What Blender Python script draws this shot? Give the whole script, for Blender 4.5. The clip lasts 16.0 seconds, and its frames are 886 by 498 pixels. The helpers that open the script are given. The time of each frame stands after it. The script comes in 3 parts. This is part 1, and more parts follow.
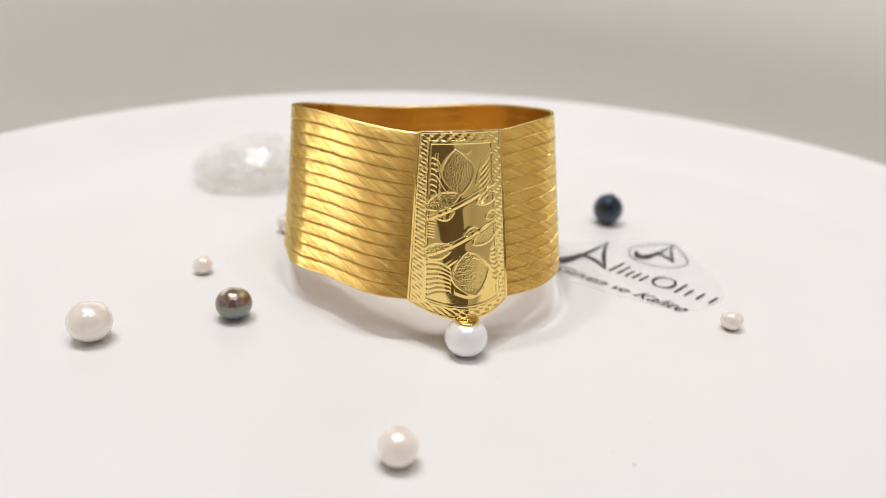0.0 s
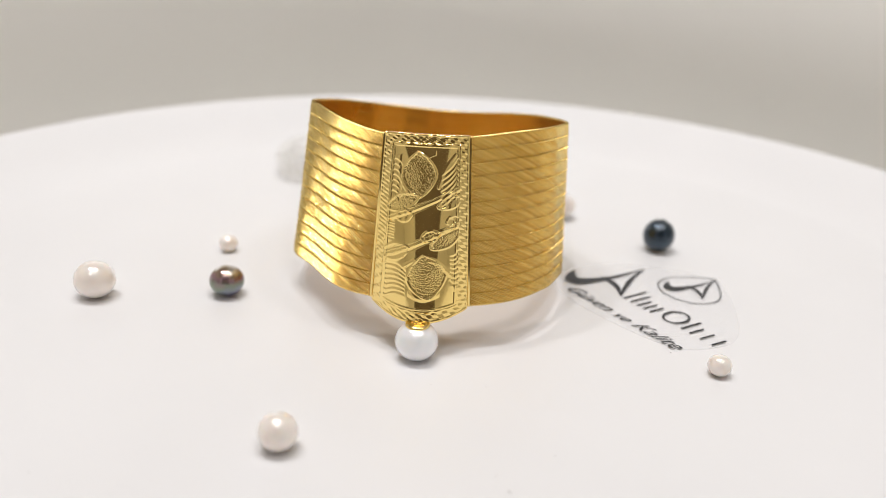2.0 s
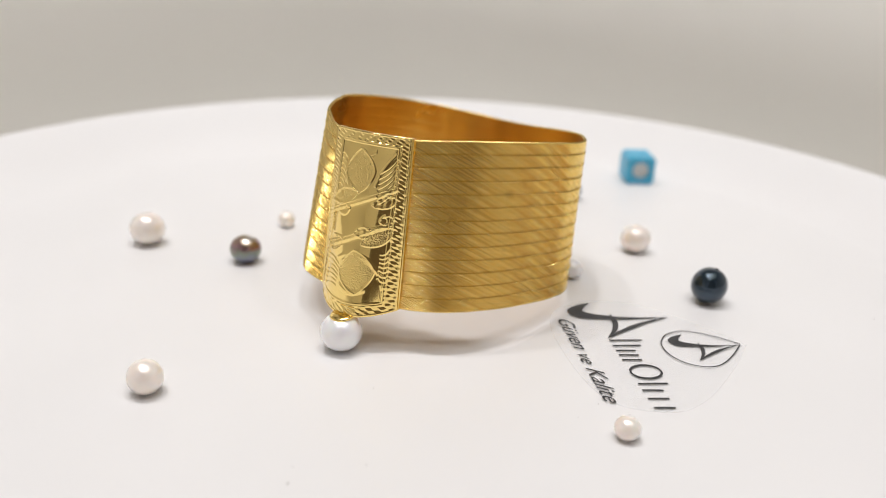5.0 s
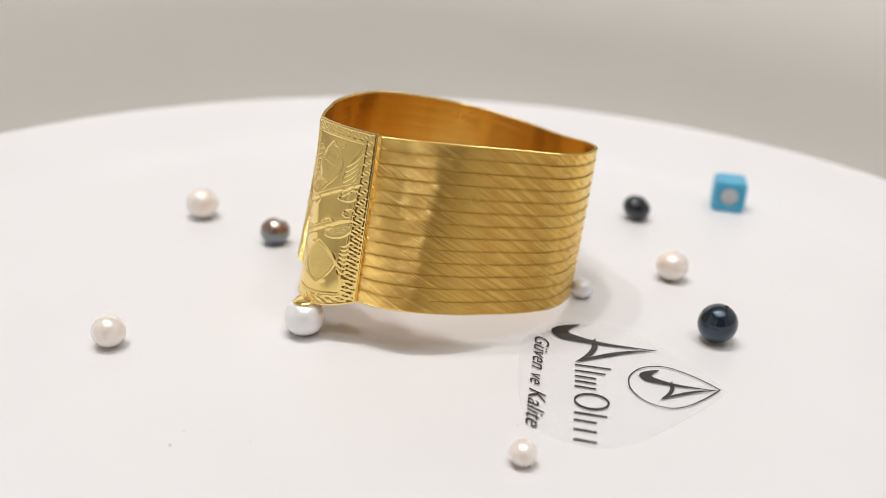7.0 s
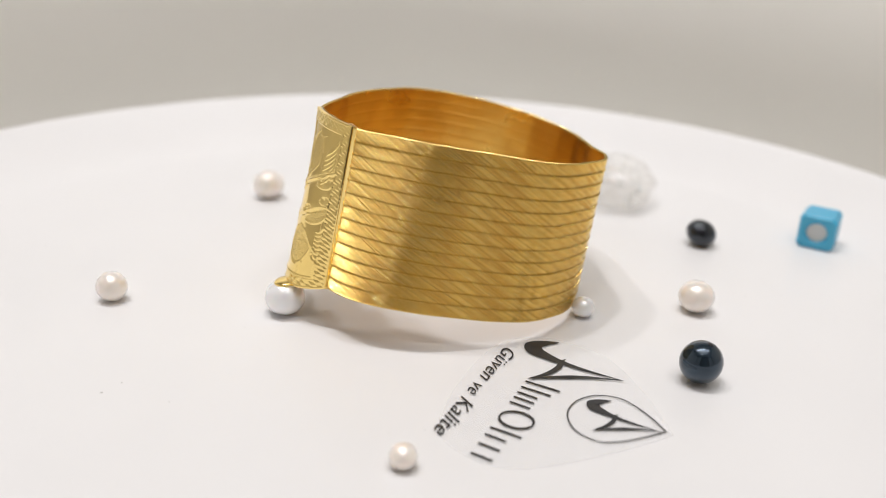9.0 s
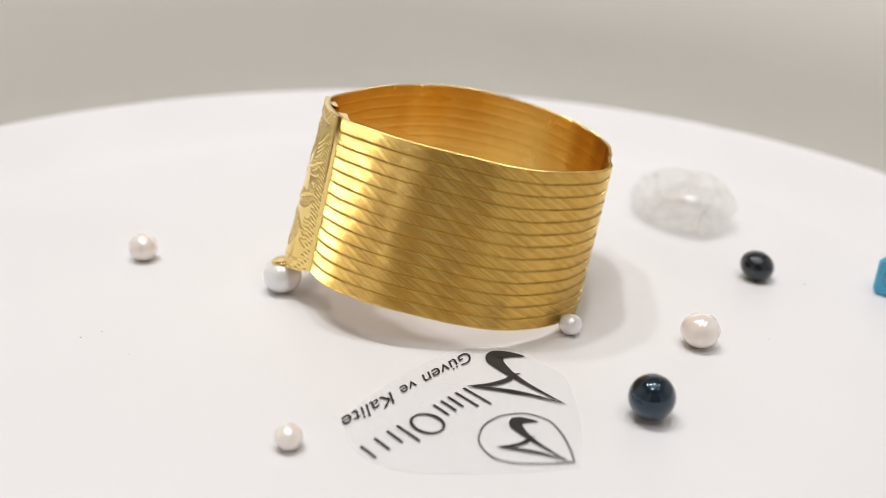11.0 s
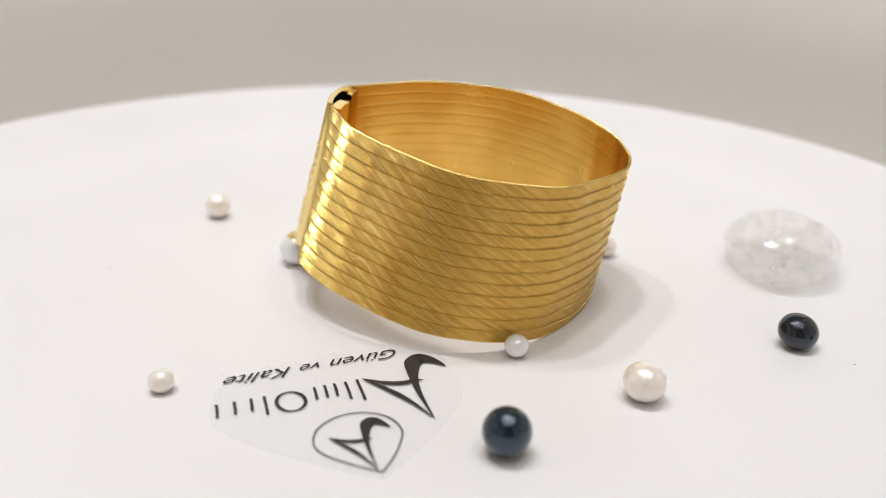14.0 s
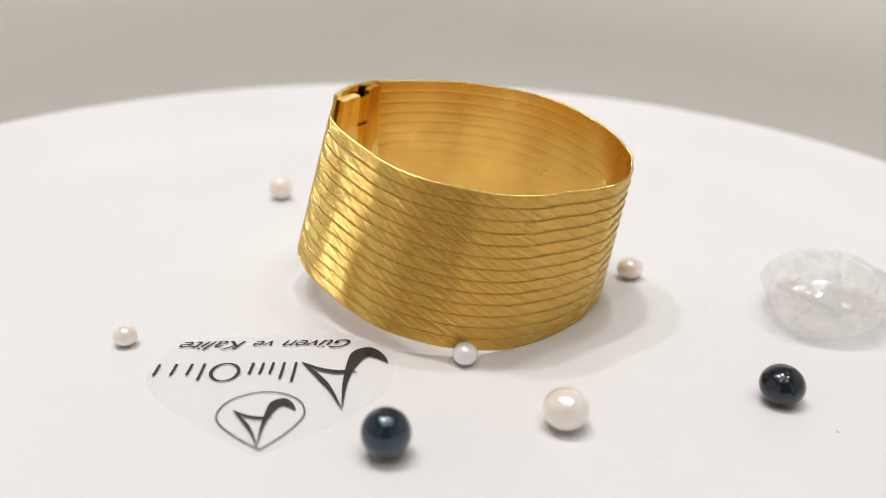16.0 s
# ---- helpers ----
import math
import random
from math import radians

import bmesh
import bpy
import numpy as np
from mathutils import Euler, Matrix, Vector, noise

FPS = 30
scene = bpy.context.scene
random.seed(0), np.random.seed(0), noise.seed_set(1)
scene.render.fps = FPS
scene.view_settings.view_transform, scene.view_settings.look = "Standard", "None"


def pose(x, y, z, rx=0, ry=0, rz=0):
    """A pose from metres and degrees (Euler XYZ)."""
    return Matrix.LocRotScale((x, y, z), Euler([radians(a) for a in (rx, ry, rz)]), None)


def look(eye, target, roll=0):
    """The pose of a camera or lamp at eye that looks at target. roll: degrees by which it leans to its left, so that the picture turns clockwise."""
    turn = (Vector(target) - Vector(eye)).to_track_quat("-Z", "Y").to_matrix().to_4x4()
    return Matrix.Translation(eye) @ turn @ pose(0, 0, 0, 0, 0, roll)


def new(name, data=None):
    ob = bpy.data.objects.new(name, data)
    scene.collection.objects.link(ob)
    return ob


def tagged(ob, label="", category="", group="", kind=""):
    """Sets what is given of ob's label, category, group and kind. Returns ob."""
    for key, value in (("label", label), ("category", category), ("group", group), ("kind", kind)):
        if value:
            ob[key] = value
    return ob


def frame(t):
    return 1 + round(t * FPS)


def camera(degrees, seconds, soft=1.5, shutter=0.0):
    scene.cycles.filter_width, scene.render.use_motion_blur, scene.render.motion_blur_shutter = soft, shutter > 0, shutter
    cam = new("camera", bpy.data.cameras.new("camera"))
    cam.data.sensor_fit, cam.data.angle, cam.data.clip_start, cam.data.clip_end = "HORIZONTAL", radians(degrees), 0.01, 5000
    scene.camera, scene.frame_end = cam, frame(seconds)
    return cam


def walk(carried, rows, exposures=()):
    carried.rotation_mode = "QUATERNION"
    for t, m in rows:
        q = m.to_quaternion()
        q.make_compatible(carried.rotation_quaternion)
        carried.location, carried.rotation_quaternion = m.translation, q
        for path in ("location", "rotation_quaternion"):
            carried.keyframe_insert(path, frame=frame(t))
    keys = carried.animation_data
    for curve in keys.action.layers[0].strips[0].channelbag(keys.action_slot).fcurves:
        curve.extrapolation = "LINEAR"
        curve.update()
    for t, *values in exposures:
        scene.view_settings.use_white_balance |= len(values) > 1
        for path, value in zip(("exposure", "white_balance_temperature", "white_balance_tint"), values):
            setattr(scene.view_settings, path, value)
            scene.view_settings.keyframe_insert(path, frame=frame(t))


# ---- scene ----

# ---- camera, nearly still on its stand, and the turntable's angle ----
# seconds, eye x, eye z, tilt down, turn, roll, turntable degrees
PATH = (
    (0, -0.00018, 0.08902, 22.821, -0.908, 2.626, -0.103),
    (1, -0.00014, 0.08922, 22.756, -0.942, 2.703, -8.392),
    (2, -0.00006, 0.08960, 22.755, -0.977, 2.715, -16.987),
    (3, 0.00010, 0.09000, 22.769, -1.044, 2.681, -25.729),
    (4, 0.00033, 0.09030, 22.782, -1.138, 2.622, -34.506),
    (5, 0.00057, 0.09050, 22.792, -1.240, 2.556, -43.249),
    (6, 0.00077, 0.09058, 22.809, -1.327, 2.497, -51.926),
    (7, 0.00088, 0.09058, 22.843, -1.377, 2.448, -60.533),
    (8, 0.00088, 0.09053, 22.902, -1.381, 2.405, -69.084),
    (9, 0.00079, 0.09047, 22.986, -1.341, 2.357, -77.610),
    (10, 0.00063, 0.09042, 23.090, -1.272, 2.285, -86.144),
    (11, 0.00046, 0.09039, 23.201, -1.196, 2.172, -94.719),
    (12, 0.00033, 0.09038, 23.300, -1.140, 2.005, -103.359),
    (13, 0.00029, 0.09036, 23.372, -1.122, 1.785, -112.070),
    (14, 0.00033, 0.09031, 23.407, -1.137, 1.534, -120.836),
    (15, 0.00035, 0.09020, 23.409, -1.148, 1.310, -129.607),
    (16, 0.00014, 0.09001, 23.409, -1.058, 1.214, -138.296),
)
cam = camera(53.48, 16.0, soft=0.85)
cam.data.dof.use_dof = True
cam.data.dof.focus_distance = 0.178
cam.data.dof.aperture_fstop = 9.5


def eye_pose(ex, ez, tilt, turn, roll):
    p, y = radians(tilt), radians(turn)
    eye = Vector((ex, -0.189, ez))
    way = Vector((-math.sin(y) * math.cos(p), math.cos(y) * math.cos(p), -math.sin(p)))
    return look(eye, eye + way, roll)


walk(cam, [(t, eye_pose(*r[:5])) for t, *r in PATH], exposures=((0, -0.16), (16, -0.16)))

# ---- light: ceiling downlights, and lamps added overhead as fill ----
world = bpy.data.worlds.new("world")
scene.world = world
world.use_nodes = True
world.node_tree.nodes["Background"].inputs[0].default_value = (0.9, 0.92, 1.0, 1)
world.node_tree.nodes["Background"].inputs[1].default_value = 0.02


def overhead_light(x, y, z, size, watts, colour):
    la = bpy.data.lights.new("overhead_light", "AREA")
    la.shape, la.size, la.energy, la.color = "DISK", size, watts, colour
    ob = new("overhead_lamp", la)
    ob.matrix_world = look((x, y, z), (0, 0, 0))
    return ob


overhead_light(-0.20, 0.06, 1.30, 0.08, 4.4, (0.985, 0.965, 0.96))
overhead_light(-0.46, 0.16, 1.30, 0.08, 3.4, (0.985, 0.965, 0.96))
overhead_light(0.12, 0.10, 1.30, 0.08, 3.0, (0.985, 0.965, 0.96))
# Fill added on the right to brighten that side of the band.
overhead_light(0.52, -0.10, 1.30, 0.08, 1.5, (0.985, 0.965, 0.96))
# Two lamps whose forward place is assumed, to brighten the backdrop.
overhead_light(-0.24, -0.56, 1.30, 0.085, 1.6, (0.985, 0.965, 0.965))
overhead_light(0.36, -0.50, 1.30, 0.085, 1.7, (0.985, 0.965, 0.965))
# Wide soft fill added overhead to lighten the shadows, not a known fitting.
fill_lamp = overhead_light(-0.05, -0.10, 1.42, 0.75, 3.0, (0.985, 0.98, 1.0))

# ---- materials ----


def mat(name, colour, rough=0.5, metal=0.0, **more):
    m = bpy.data.materials.new(name)
    m.use_nodes = True
    b = m.node_tree.nodes["Principled BSDF"]
    b.inputs["Base Color"].default_value = (*colour, 1)
    b.inputs["Roughness"].default_value = rough
    b.inputs["Metallic"].default_value = metal
    for k, v in more.items():
        b.inputs[k.replace("_", " ")].default_value = v
    return m


def node(m, kind, **sets):
    n = m.node_tree.nodes.new(kind)
    for k, v in sets.items():
        n.inputs[k.replace("_", " ")].default_value = v
    return n


def link(m, a, b):
    m.node_tree.links.new(a, b)


def grain(m, scale, bump, c1=None, c2=None, rough=None, scale2=None, distance=0.0002):
    """Noise relief, with colour and gloss that vary at a second, larger scale."""
    b = m.node_tree.nodes["Principled BSDF"]
    co = node(m, "ShaderNodeTexCoord")
    n1 = node(m, "ShaderNodeTexNoise", Scale=scale, Detail=5.0)
    link(m, co.outputs["Object"], n1.inputs["Vector"])
    bp = node(m, "ShaderNodeBump", Strength=bump, Distance=distance)
    link(m, n1.outputs["Fac"], bp.inputs["Height"])
    link(m, bp.outputs["Normal"], b.inputs["Normal"])
    n2 = node(m, "ShaderNodeTexNoise", Scale=scale2 or scale / 12, Detail=3.0)
    link(m, co.outputs["Object"], n2.inputs["Vector"])
    if c1:
        r = node(m, "ShaderNodeValToRGB")
        r.color_ramp.elements[0].position, r.color_ramp.elements[1].position = 0.3, 0.7
        r.color_ramp.elements[0].color, r.color_ramp.elements[1].color = (*c1, 1), (*c2, 1)
        link(m, n2.outputs["Fac"], r.inputs["Fac"])
        link(m, r.outputs["Color"], b.inputs["Base Color"])
    if rough:
        mr = node(m, "ShaderNodeMapRange")
        mr.inputs["To Min"].default_value, mr.inputs["To Max"].default_value = rough
        link(m, n2.outputs["Fac"], mr.inputs["Value"])
        link(m, mr.outputs["Result"], b.inputs["Roughness"])
    return m


GOLD = (0.95, 0.72, 0.24)
m_gold = grain(mat("woven_gold", GOLD, 0.24, 1.0), 900, 0.25, (0.98, 0.74, 0.25), (0.95, 0.69, 0.21), (0.13, 0.25), 120, 0.00008)
g_geo = node(m_gold, "ShaderNodeNewGeometry")
g_ramp = node(m_gold, "ShaderNodeValToRGB")
g_ramp.color_ramp.elements[0].color, g_ramp.color_ramp.elements[1].color = (0.86, 0.58, 0.16, 1), (1.0, 0.80, 0.30, 1)
link(m_gold, g_geo.outputs["Random Per Island"], g_ramp.inputs["Fac"])
link(m_gold, g_ramp.outputs["Color"], m_gold.node_tree.nodes["Principled BSDF"].inputs["Base Color"])
# Darker, more orange gold: the band's inner interreflection is put into the colour.
m_sheet = grain(mat("gold_sheet_shaded", GOLD, 0.3, 1.0), 700, 0.3, (0.86, 0.55, 0.135), (0.80, 0.49, 0.11), (0.22, 0.38), 140, 0.00008)
m_polish = grain(mat("polished_gold", GOLD, 0.08, 1.0), 500, 0.05, (0.97, 0.74, 0.29), (0.95, 0.70, 0.24), (0.05, 0.12), 60, 0.00005)
m_disc = grain(mat("white_acrylic", (0.8, 0.79, 0.78), 0.3, 0.0), 260, 0.03, (0.765, 0.757, 0.762), (0.795, 0.787, 0.792), (0.30, 0.46), 14, 0.0001)
m_wall = grain(mat("white_paint", (0.78, 0.765, 0.74), 0.6), 90, 0.08, (0.90, 0.885, 0.845), (0.93, 0.915, 0.88), (0.5, 0.7), 5, 0.0004)
m_room = grain(mat("beige_wall_paint", (0.7, 0.66, 0.6), 0.8), 60, 0.1, (0.74, 0.71, 0.66), (0.79, 0.76, 0.71), (0.7, 0.9), 2, 0.0005)
m_ceil = grain(mat("light_ceiling_paint", (0.5, 0.48, 0.46), 0.8), 60, 0.1, (0.50, 0.48, 0.46), (0.55, 0.53, 0.51), (0.7, 0.9), 2, 0.0005)
m_dark = grain(mat("dark_reflected_panel", (0.1, 0.07, 0.05), 0.6), 40, 0.1, (0.12, 0.09, 0.065), (0.16, 0.12, 0.09), (0.4, 0.7), 2, 0.0005)
m_floor = grain(mat("grey_floor_tile", (0.3, 0.29, 0.28), 0.4), 30, 0.1, (0.26, 0.25, 0.24), (0.33, 0.32, 0.31), (0.3, 0.5), 2, 0.0005)
m_pearl = grain(mat("white_pearl", (0.84, 0.79, 0.75), 0.22, 0.18, Subsurface_Weight=0.5, Subsurface_Radius=(1.0, 0.85, 0.7), Subsurface_Scale=0.0018, Coat_Weight=1.0, Coat_Roughness=0.04), 420, 0.05, (0.92, 0.85, 0.79), (0.90, 0.82, 0.765), (0.14, 0.24), 160, 0.0001)
m_pearl_cool = grain(mat("silver_white_pearl", (0.84, 0.84, 0.86), 0.22, 0.20, Subsurface_Weight=0.5, Subsurface_Radius=(1.0, 0.85, 0.7), Subsurface_Scale=0.0018, Coat_Weight=1.0, Coat_Roughness=0.06), 420, 0.05, (0.87, 0.87, 0.89), (0.90, 0.90, 0.92), (0.18, 0.3), 160, 0.0001)
m_blue = grain(mat("midnight_blue_pearl", (0.02, 0.035, 0.055), 0.16, 0.55, Coat_Weight=0.6, Coat_Roughness=0.08), 500, 0.04, (0.012, 0.026, 0.042), (0.03, 0.055, 0.085), (0.06, 0.13), 150, 0.0001)
m_black = grain(mat("black_pearl", (0.02, 0.025, 0.035), 0.16, 0.5, Coat_Weight=0.6, Coat_Roughness=0.08), 500, 0.04, (0.010, 0.014, 0.022), (0.03, 0.038, 0.05), (0.06, 0.13), 150, 0.0001)
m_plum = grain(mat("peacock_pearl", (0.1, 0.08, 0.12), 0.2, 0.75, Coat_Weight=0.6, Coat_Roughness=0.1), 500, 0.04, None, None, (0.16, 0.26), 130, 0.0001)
# Iridescent sheen painted as colour by height: violet low, bronze and green above.
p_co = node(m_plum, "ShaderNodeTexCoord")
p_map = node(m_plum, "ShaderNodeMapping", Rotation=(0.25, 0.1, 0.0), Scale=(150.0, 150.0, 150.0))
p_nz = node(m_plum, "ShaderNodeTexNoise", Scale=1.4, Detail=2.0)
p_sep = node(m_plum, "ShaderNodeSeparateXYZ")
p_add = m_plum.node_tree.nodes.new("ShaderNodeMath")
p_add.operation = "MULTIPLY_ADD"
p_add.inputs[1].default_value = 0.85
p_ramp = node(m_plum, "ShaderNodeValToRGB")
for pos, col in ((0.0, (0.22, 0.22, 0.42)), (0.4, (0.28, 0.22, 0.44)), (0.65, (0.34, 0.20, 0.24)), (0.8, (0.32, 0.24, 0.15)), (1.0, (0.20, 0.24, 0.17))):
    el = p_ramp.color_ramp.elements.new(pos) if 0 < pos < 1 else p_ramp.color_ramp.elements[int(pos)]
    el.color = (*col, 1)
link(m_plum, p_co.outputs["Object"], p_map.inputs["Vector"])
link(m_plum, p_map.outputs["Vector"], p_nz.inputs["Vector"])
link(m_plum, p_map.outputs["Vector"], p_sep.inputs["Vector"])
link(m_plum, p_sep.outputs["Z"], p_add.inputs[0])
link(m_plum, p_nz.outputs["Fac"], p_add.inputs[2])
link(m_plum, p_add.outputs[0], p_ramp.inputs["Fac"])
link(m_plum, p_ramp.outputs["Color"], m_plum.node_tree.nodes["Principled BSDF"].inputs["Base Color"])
m_hole = mat("drill_hole_shade", (0.01, 0.01, 0.012), 0.6)
m_turq = grain(mat("turquoise_plastic", (0.05, 0.4, 0.62), 0.35), 600, 0.08, (0.05, 0.37, 0.58), (0.07, 0.43, 0.66), (0.28, 0.42), 90, 0.0001)
m_quartz = grain(mat("cloudy_quartz", (0.9, 0.9, 0.89), 0.12, 0.0, IOR=1.54, Coat_Weight=0.8, Coat_Roughness=0.03), 60, 0.12, (0.94, 0.94, 0.935), (0.86, 0.83, 0.78), (0.05, 0.14), 90, 0.0005)
q_co = node(m_quartz, "ShaderNodeTexCoord")
q_tex = node(m_quartz, "ShaderNodeTexNoise", Scale=85.0, Detail=6.0, Distortion=2.0)
q_amt = node(m_quartz, "ShaderNodeMapRange")
q_amt.inputs["From Min"].default_value, q_amt.inputs["From Max"].default_value = 0.42, 0.70
q_amt.inputs["To Min"].default_value, q_amt.inputs["To Max"].default_value = 0.10, 0.42
q_wave = node(m_quartz, "ShaderNodeTexVoronoi", Scale=150.0)
q_bump = node(m_quartz, "ShaderNodeBump", Strength=0.4, Distance=0.0012)
q_clear = node(m_quartz, "ShaderNodeBsdfTransparent", Color=(0.975, 0.972, 0.965, 1))
q_veins = node(m_quartz, "ShaderNodeMixShader")
q_gloss = node(m_quartz, "ShaderNodeBsdfGlossy", Color=(1, 1, 1, 1), Roughness=0.07)
q_out = node(m_quartz, "ShaderNodeMixShader", Fac=0.10)
link(m_quartz, q_co.outputs["Object"], q_tex.inputs["Vector"])
link(m_quartz, q_co.outputs["Object"], q_wave.inputs["Vector"])
link(m_quartz, q_wave.outputs["Distance"], q_bump.inputs["Height"])
link(m_quartz, q_bump.outputs["Normal"], q_gloss.inputs["Normal"])
link(m_quartz, q_tex.outputs["Fac"], q_amt.inputs["Value"])
link(m_quartz, q_amt.outputs["Result"], q_veins.inputs["Fac"])
link(m_quartz, q_clear.outputs[0], q_veins.inputs[1])
link(m_quartz, m_quartz.node_tree.nodes["Principled BSDF"].outputs[0], q_veins.inputs[2])
link(m_quartz, q_veins.outputs[0], q_out.inputs[1])
link(m_quartz, q_gloss.outputs[0], q_out.inputs[2])
link(m_quartz, q_out.outputs[0], m_quartz.node_tree.nodes["Material Output"].inputs["Surface"])
m_film = mat("clear_film", (0.93, 0.93, 0.94), 0.22, 0.0, Alpha=0.13, IOR=1.45)
m_ink = grain(mat("black_ink", (0.02, 0.02, 0.022), 0.45), 800, 0.05, (0.015, 0.015, 0.017), (0.03, 0.03, 0.033), (0.35, 0.55), 200, 0.00005)
m_dust = mat("grey_dust", (0.22, 0.2, 0.18), 0.9)
m_base = grain(mat("white_plastic", (0.7, 0.7, 0.69), 0.4), 200, 0.05, (0.68, 0.68, 0.67), (0.73, 0.73, 0.72), (0.3, 0.5), 20, 0.0001)

# ---- helpers of this scene ----
MM = 0.001


def mesh_of(name, verts, faces, material, smooth=True):
    me = bpy.data.meshes.new(name)
    me.from_pydata([tuple(v) for v in verts], [], [tuple(f) for f in faces])
    me.materials.append(material)
    me.polygons.foreach_set("use_smooth", [smooth] * len(me.polygons))
    me.update()
    return me


def bm_mesh(name, bm, material, smooth=True):
    bmesh.ops.recalc_face_normals(bm, faces=bm.faces)
    me = bpy.data.meshes.new(name)
    bm.to_mesh(me)
    bm.free()
    me.materials.append(material)
    me.polygons.foreach_set("use_smooth", [smooth] * len(me.polygons))
    return me


def part(name, me, parent, label="", kind=""):
    ob = new(name, me)
    ob.parent = parent
    return tagged(ob, label, kind=kind)


def lathe(profile, n=48):
    """A turned solid from (radius, z) pairs, in metres."""
    bm = bmesh.new()
    rings = []
    for r, z in profile:
        if r < 1e-7:
            rings.append([bm.verts.new((0, 0, z))])
        else:
            rings.append([bm.verts.new((r * math.cos(2 * math.pi * i / n), r * math.sin(2 * math.pi * i / n), z)) for i in range(n)])
    for a, b in zip(rings, rings[1:]):
        for i in range(n):
            j = (i + 1) % n
            if len(a) == 1 and len(b) > 1:
                bm.faces.new((a[0], b[i], b[j]))
            elif len(b) == 1 and len(a) > 1:
                bm.faces.new((a[i], a[j], b[0]))
            elif len(a) > 1:
                bm.faces.new((a[i], a[j], b[j], b[i]))
    return bm


RIDERS = []


def rides(ob, m):
    """The thing stands on the turntable at the pose m and turns with it."""
    ob.matrix_world = m
    RIDERS.append((ob, m.copy()))
    return ob


# ---- the setting ----
def plain_box(name, x0, x1, y0, y1, z0, z1, material, label):
    bm = bmesh.new()
    bmesh.ops.create_cube(bm, size=1.0, matrix=Matrix.LocRotScale(((x0 + x1) / 2, (y0 + y1) / 2, (z0 + z1) / 2), None, (x1 - x0, y1 - y0, z1 - z0)))
    return tagged(new(name, bm_mesh(name, bm, material, False)), label, name.split("_")[0], kind="structure")


# Room out of view, assumed; its walls sized and toned for the gold's reflections.
plain_box("floor", -1.7, 1.7, -1.7, 1.7, -0.9, -0.8, m_floor, "grey tiled shop floor below the display counter")
plain_box("ceiling", -1.7, 1.7, -1.7, 1.7, 1.45, 1.55, m_ceil, "light grey painted shop ceiling over the display")
plain_box("wall_north", -1.2, 1.2, 1.1, 1.2, -0.8, 1.45, m_room, "plain beige painted room wall")
# Dark section added unseen so that the clasp plate reflects a dark band.
plain_box("wall_south", -0.45, 0.55, -1.2, -1.1, -0.8, 1.45, m_dark, "unseen dark brown wall section, added for the clasp plate to reflect")
plain_box("wall_south_west", -1.2, -0.45, -1.2, -1.1, -0.8, 1.45, m_room, "plain beige painted room wall")
plain_box("wall_south_east", 0.55, 1.2, -1.2, -1.1, -0.8, 1.45, m_room, "plain beige painted room wall")
plain_box("wall_east", 1.1, 1.2, -1.1, 1.1, -0.8, 1.45, m_room, "plain beige painted room wall")
plain_box("wall_west", -1.2, -1.1, -1.1, 1.1, -0.8, 1.45, m_room, "plain beige painted room wall")
plain_box("counter", -0.6, 0.6, -0.5, 0.6, -0.8, -0.075, m_wall, "white painted display counter under the turntable")


def curved_backdrop():
    """A white bent board behind the turntable, 6 mm thick."""
    r0, z0, z1, n = 0.25, -0.075, 0.16, 64
    v, f = [], []
    for i in range(n + 1):
        a = radians(34 + 112 * i / n)
        for r, z in ((r0, z0), (r0, z1), (r0 + 0.006, z1), (r0 + 0.006, z0)):
            v.append((r * math.cos(a), r * math.sin(a), z))
    for i in range(n):
        for k in range(4):
            f.append((4 * i + k, 4 * i + (k + 1) % 4, 4 * i + 4 + (k + 1) % 4, 4 * i + 4 + k))
    f += [(0, 1, 2, 3), (4 * n + 3, 4 * n + 2, 4 * n + 1, 4 * n)]
    return tagged(new("backdrop", mesh_of("backdrop", v, f, m_wall)), "curved matt white board standing behind the turntable", "backdrop", kind="structure")


curved_backdrop()


def turntable():
    t = new("turntable")
    tagged(t, "round white acrylic turntable dish with a low raised rim", "turntable")
    flat_r, R, rise = 0.130, 0.163, 0.0106
    prof = [(0.0, 0.0), (0.06, 0.0), (0.11, 0.0), (flat_r, 0.0)]
    for k in range(1, 15):
        u = k / 14
        prof.append((flat_r + (R - 0.0016 - flat_r) * u, rise * (u * u * (3 - 2 * u) * 0.35 + 0.65 * u ** 1.8)))
    prof += [(R - 0.0016 + 0.0016 * math.sin(a), rise - 0.0016 + 0.0016 * math.cos(a)) for a in [math.pi * k / 8 for k in range(1, 8)]]
    prof += [(R - 0.008, rise - 0.0058), (flat_r, -0.0045), (0.11, -0.006), (0.0, -0.006)]
    bm = lathe(prof, 192)
    bmesh.ops.translate(bm, verts=bm.verts, vec=(0.0069, -0.0044, 0.0))
    part("platter", bm_mesh("platter", bm, m_disc), t, "shallow white acrylic dish with a low flared rim")
    part("base", bm_mesh("base", lathe([(0.0, -0.0063), (0.08, -0.0063), (0.10, -0.02), (0.112, -0.07), (0.112, -0.0748), (0.0, -0.0748)], 96), m_base), t, "white plastic turntable base")
    return rides(t, Matrix.Identity(4))


turntable()


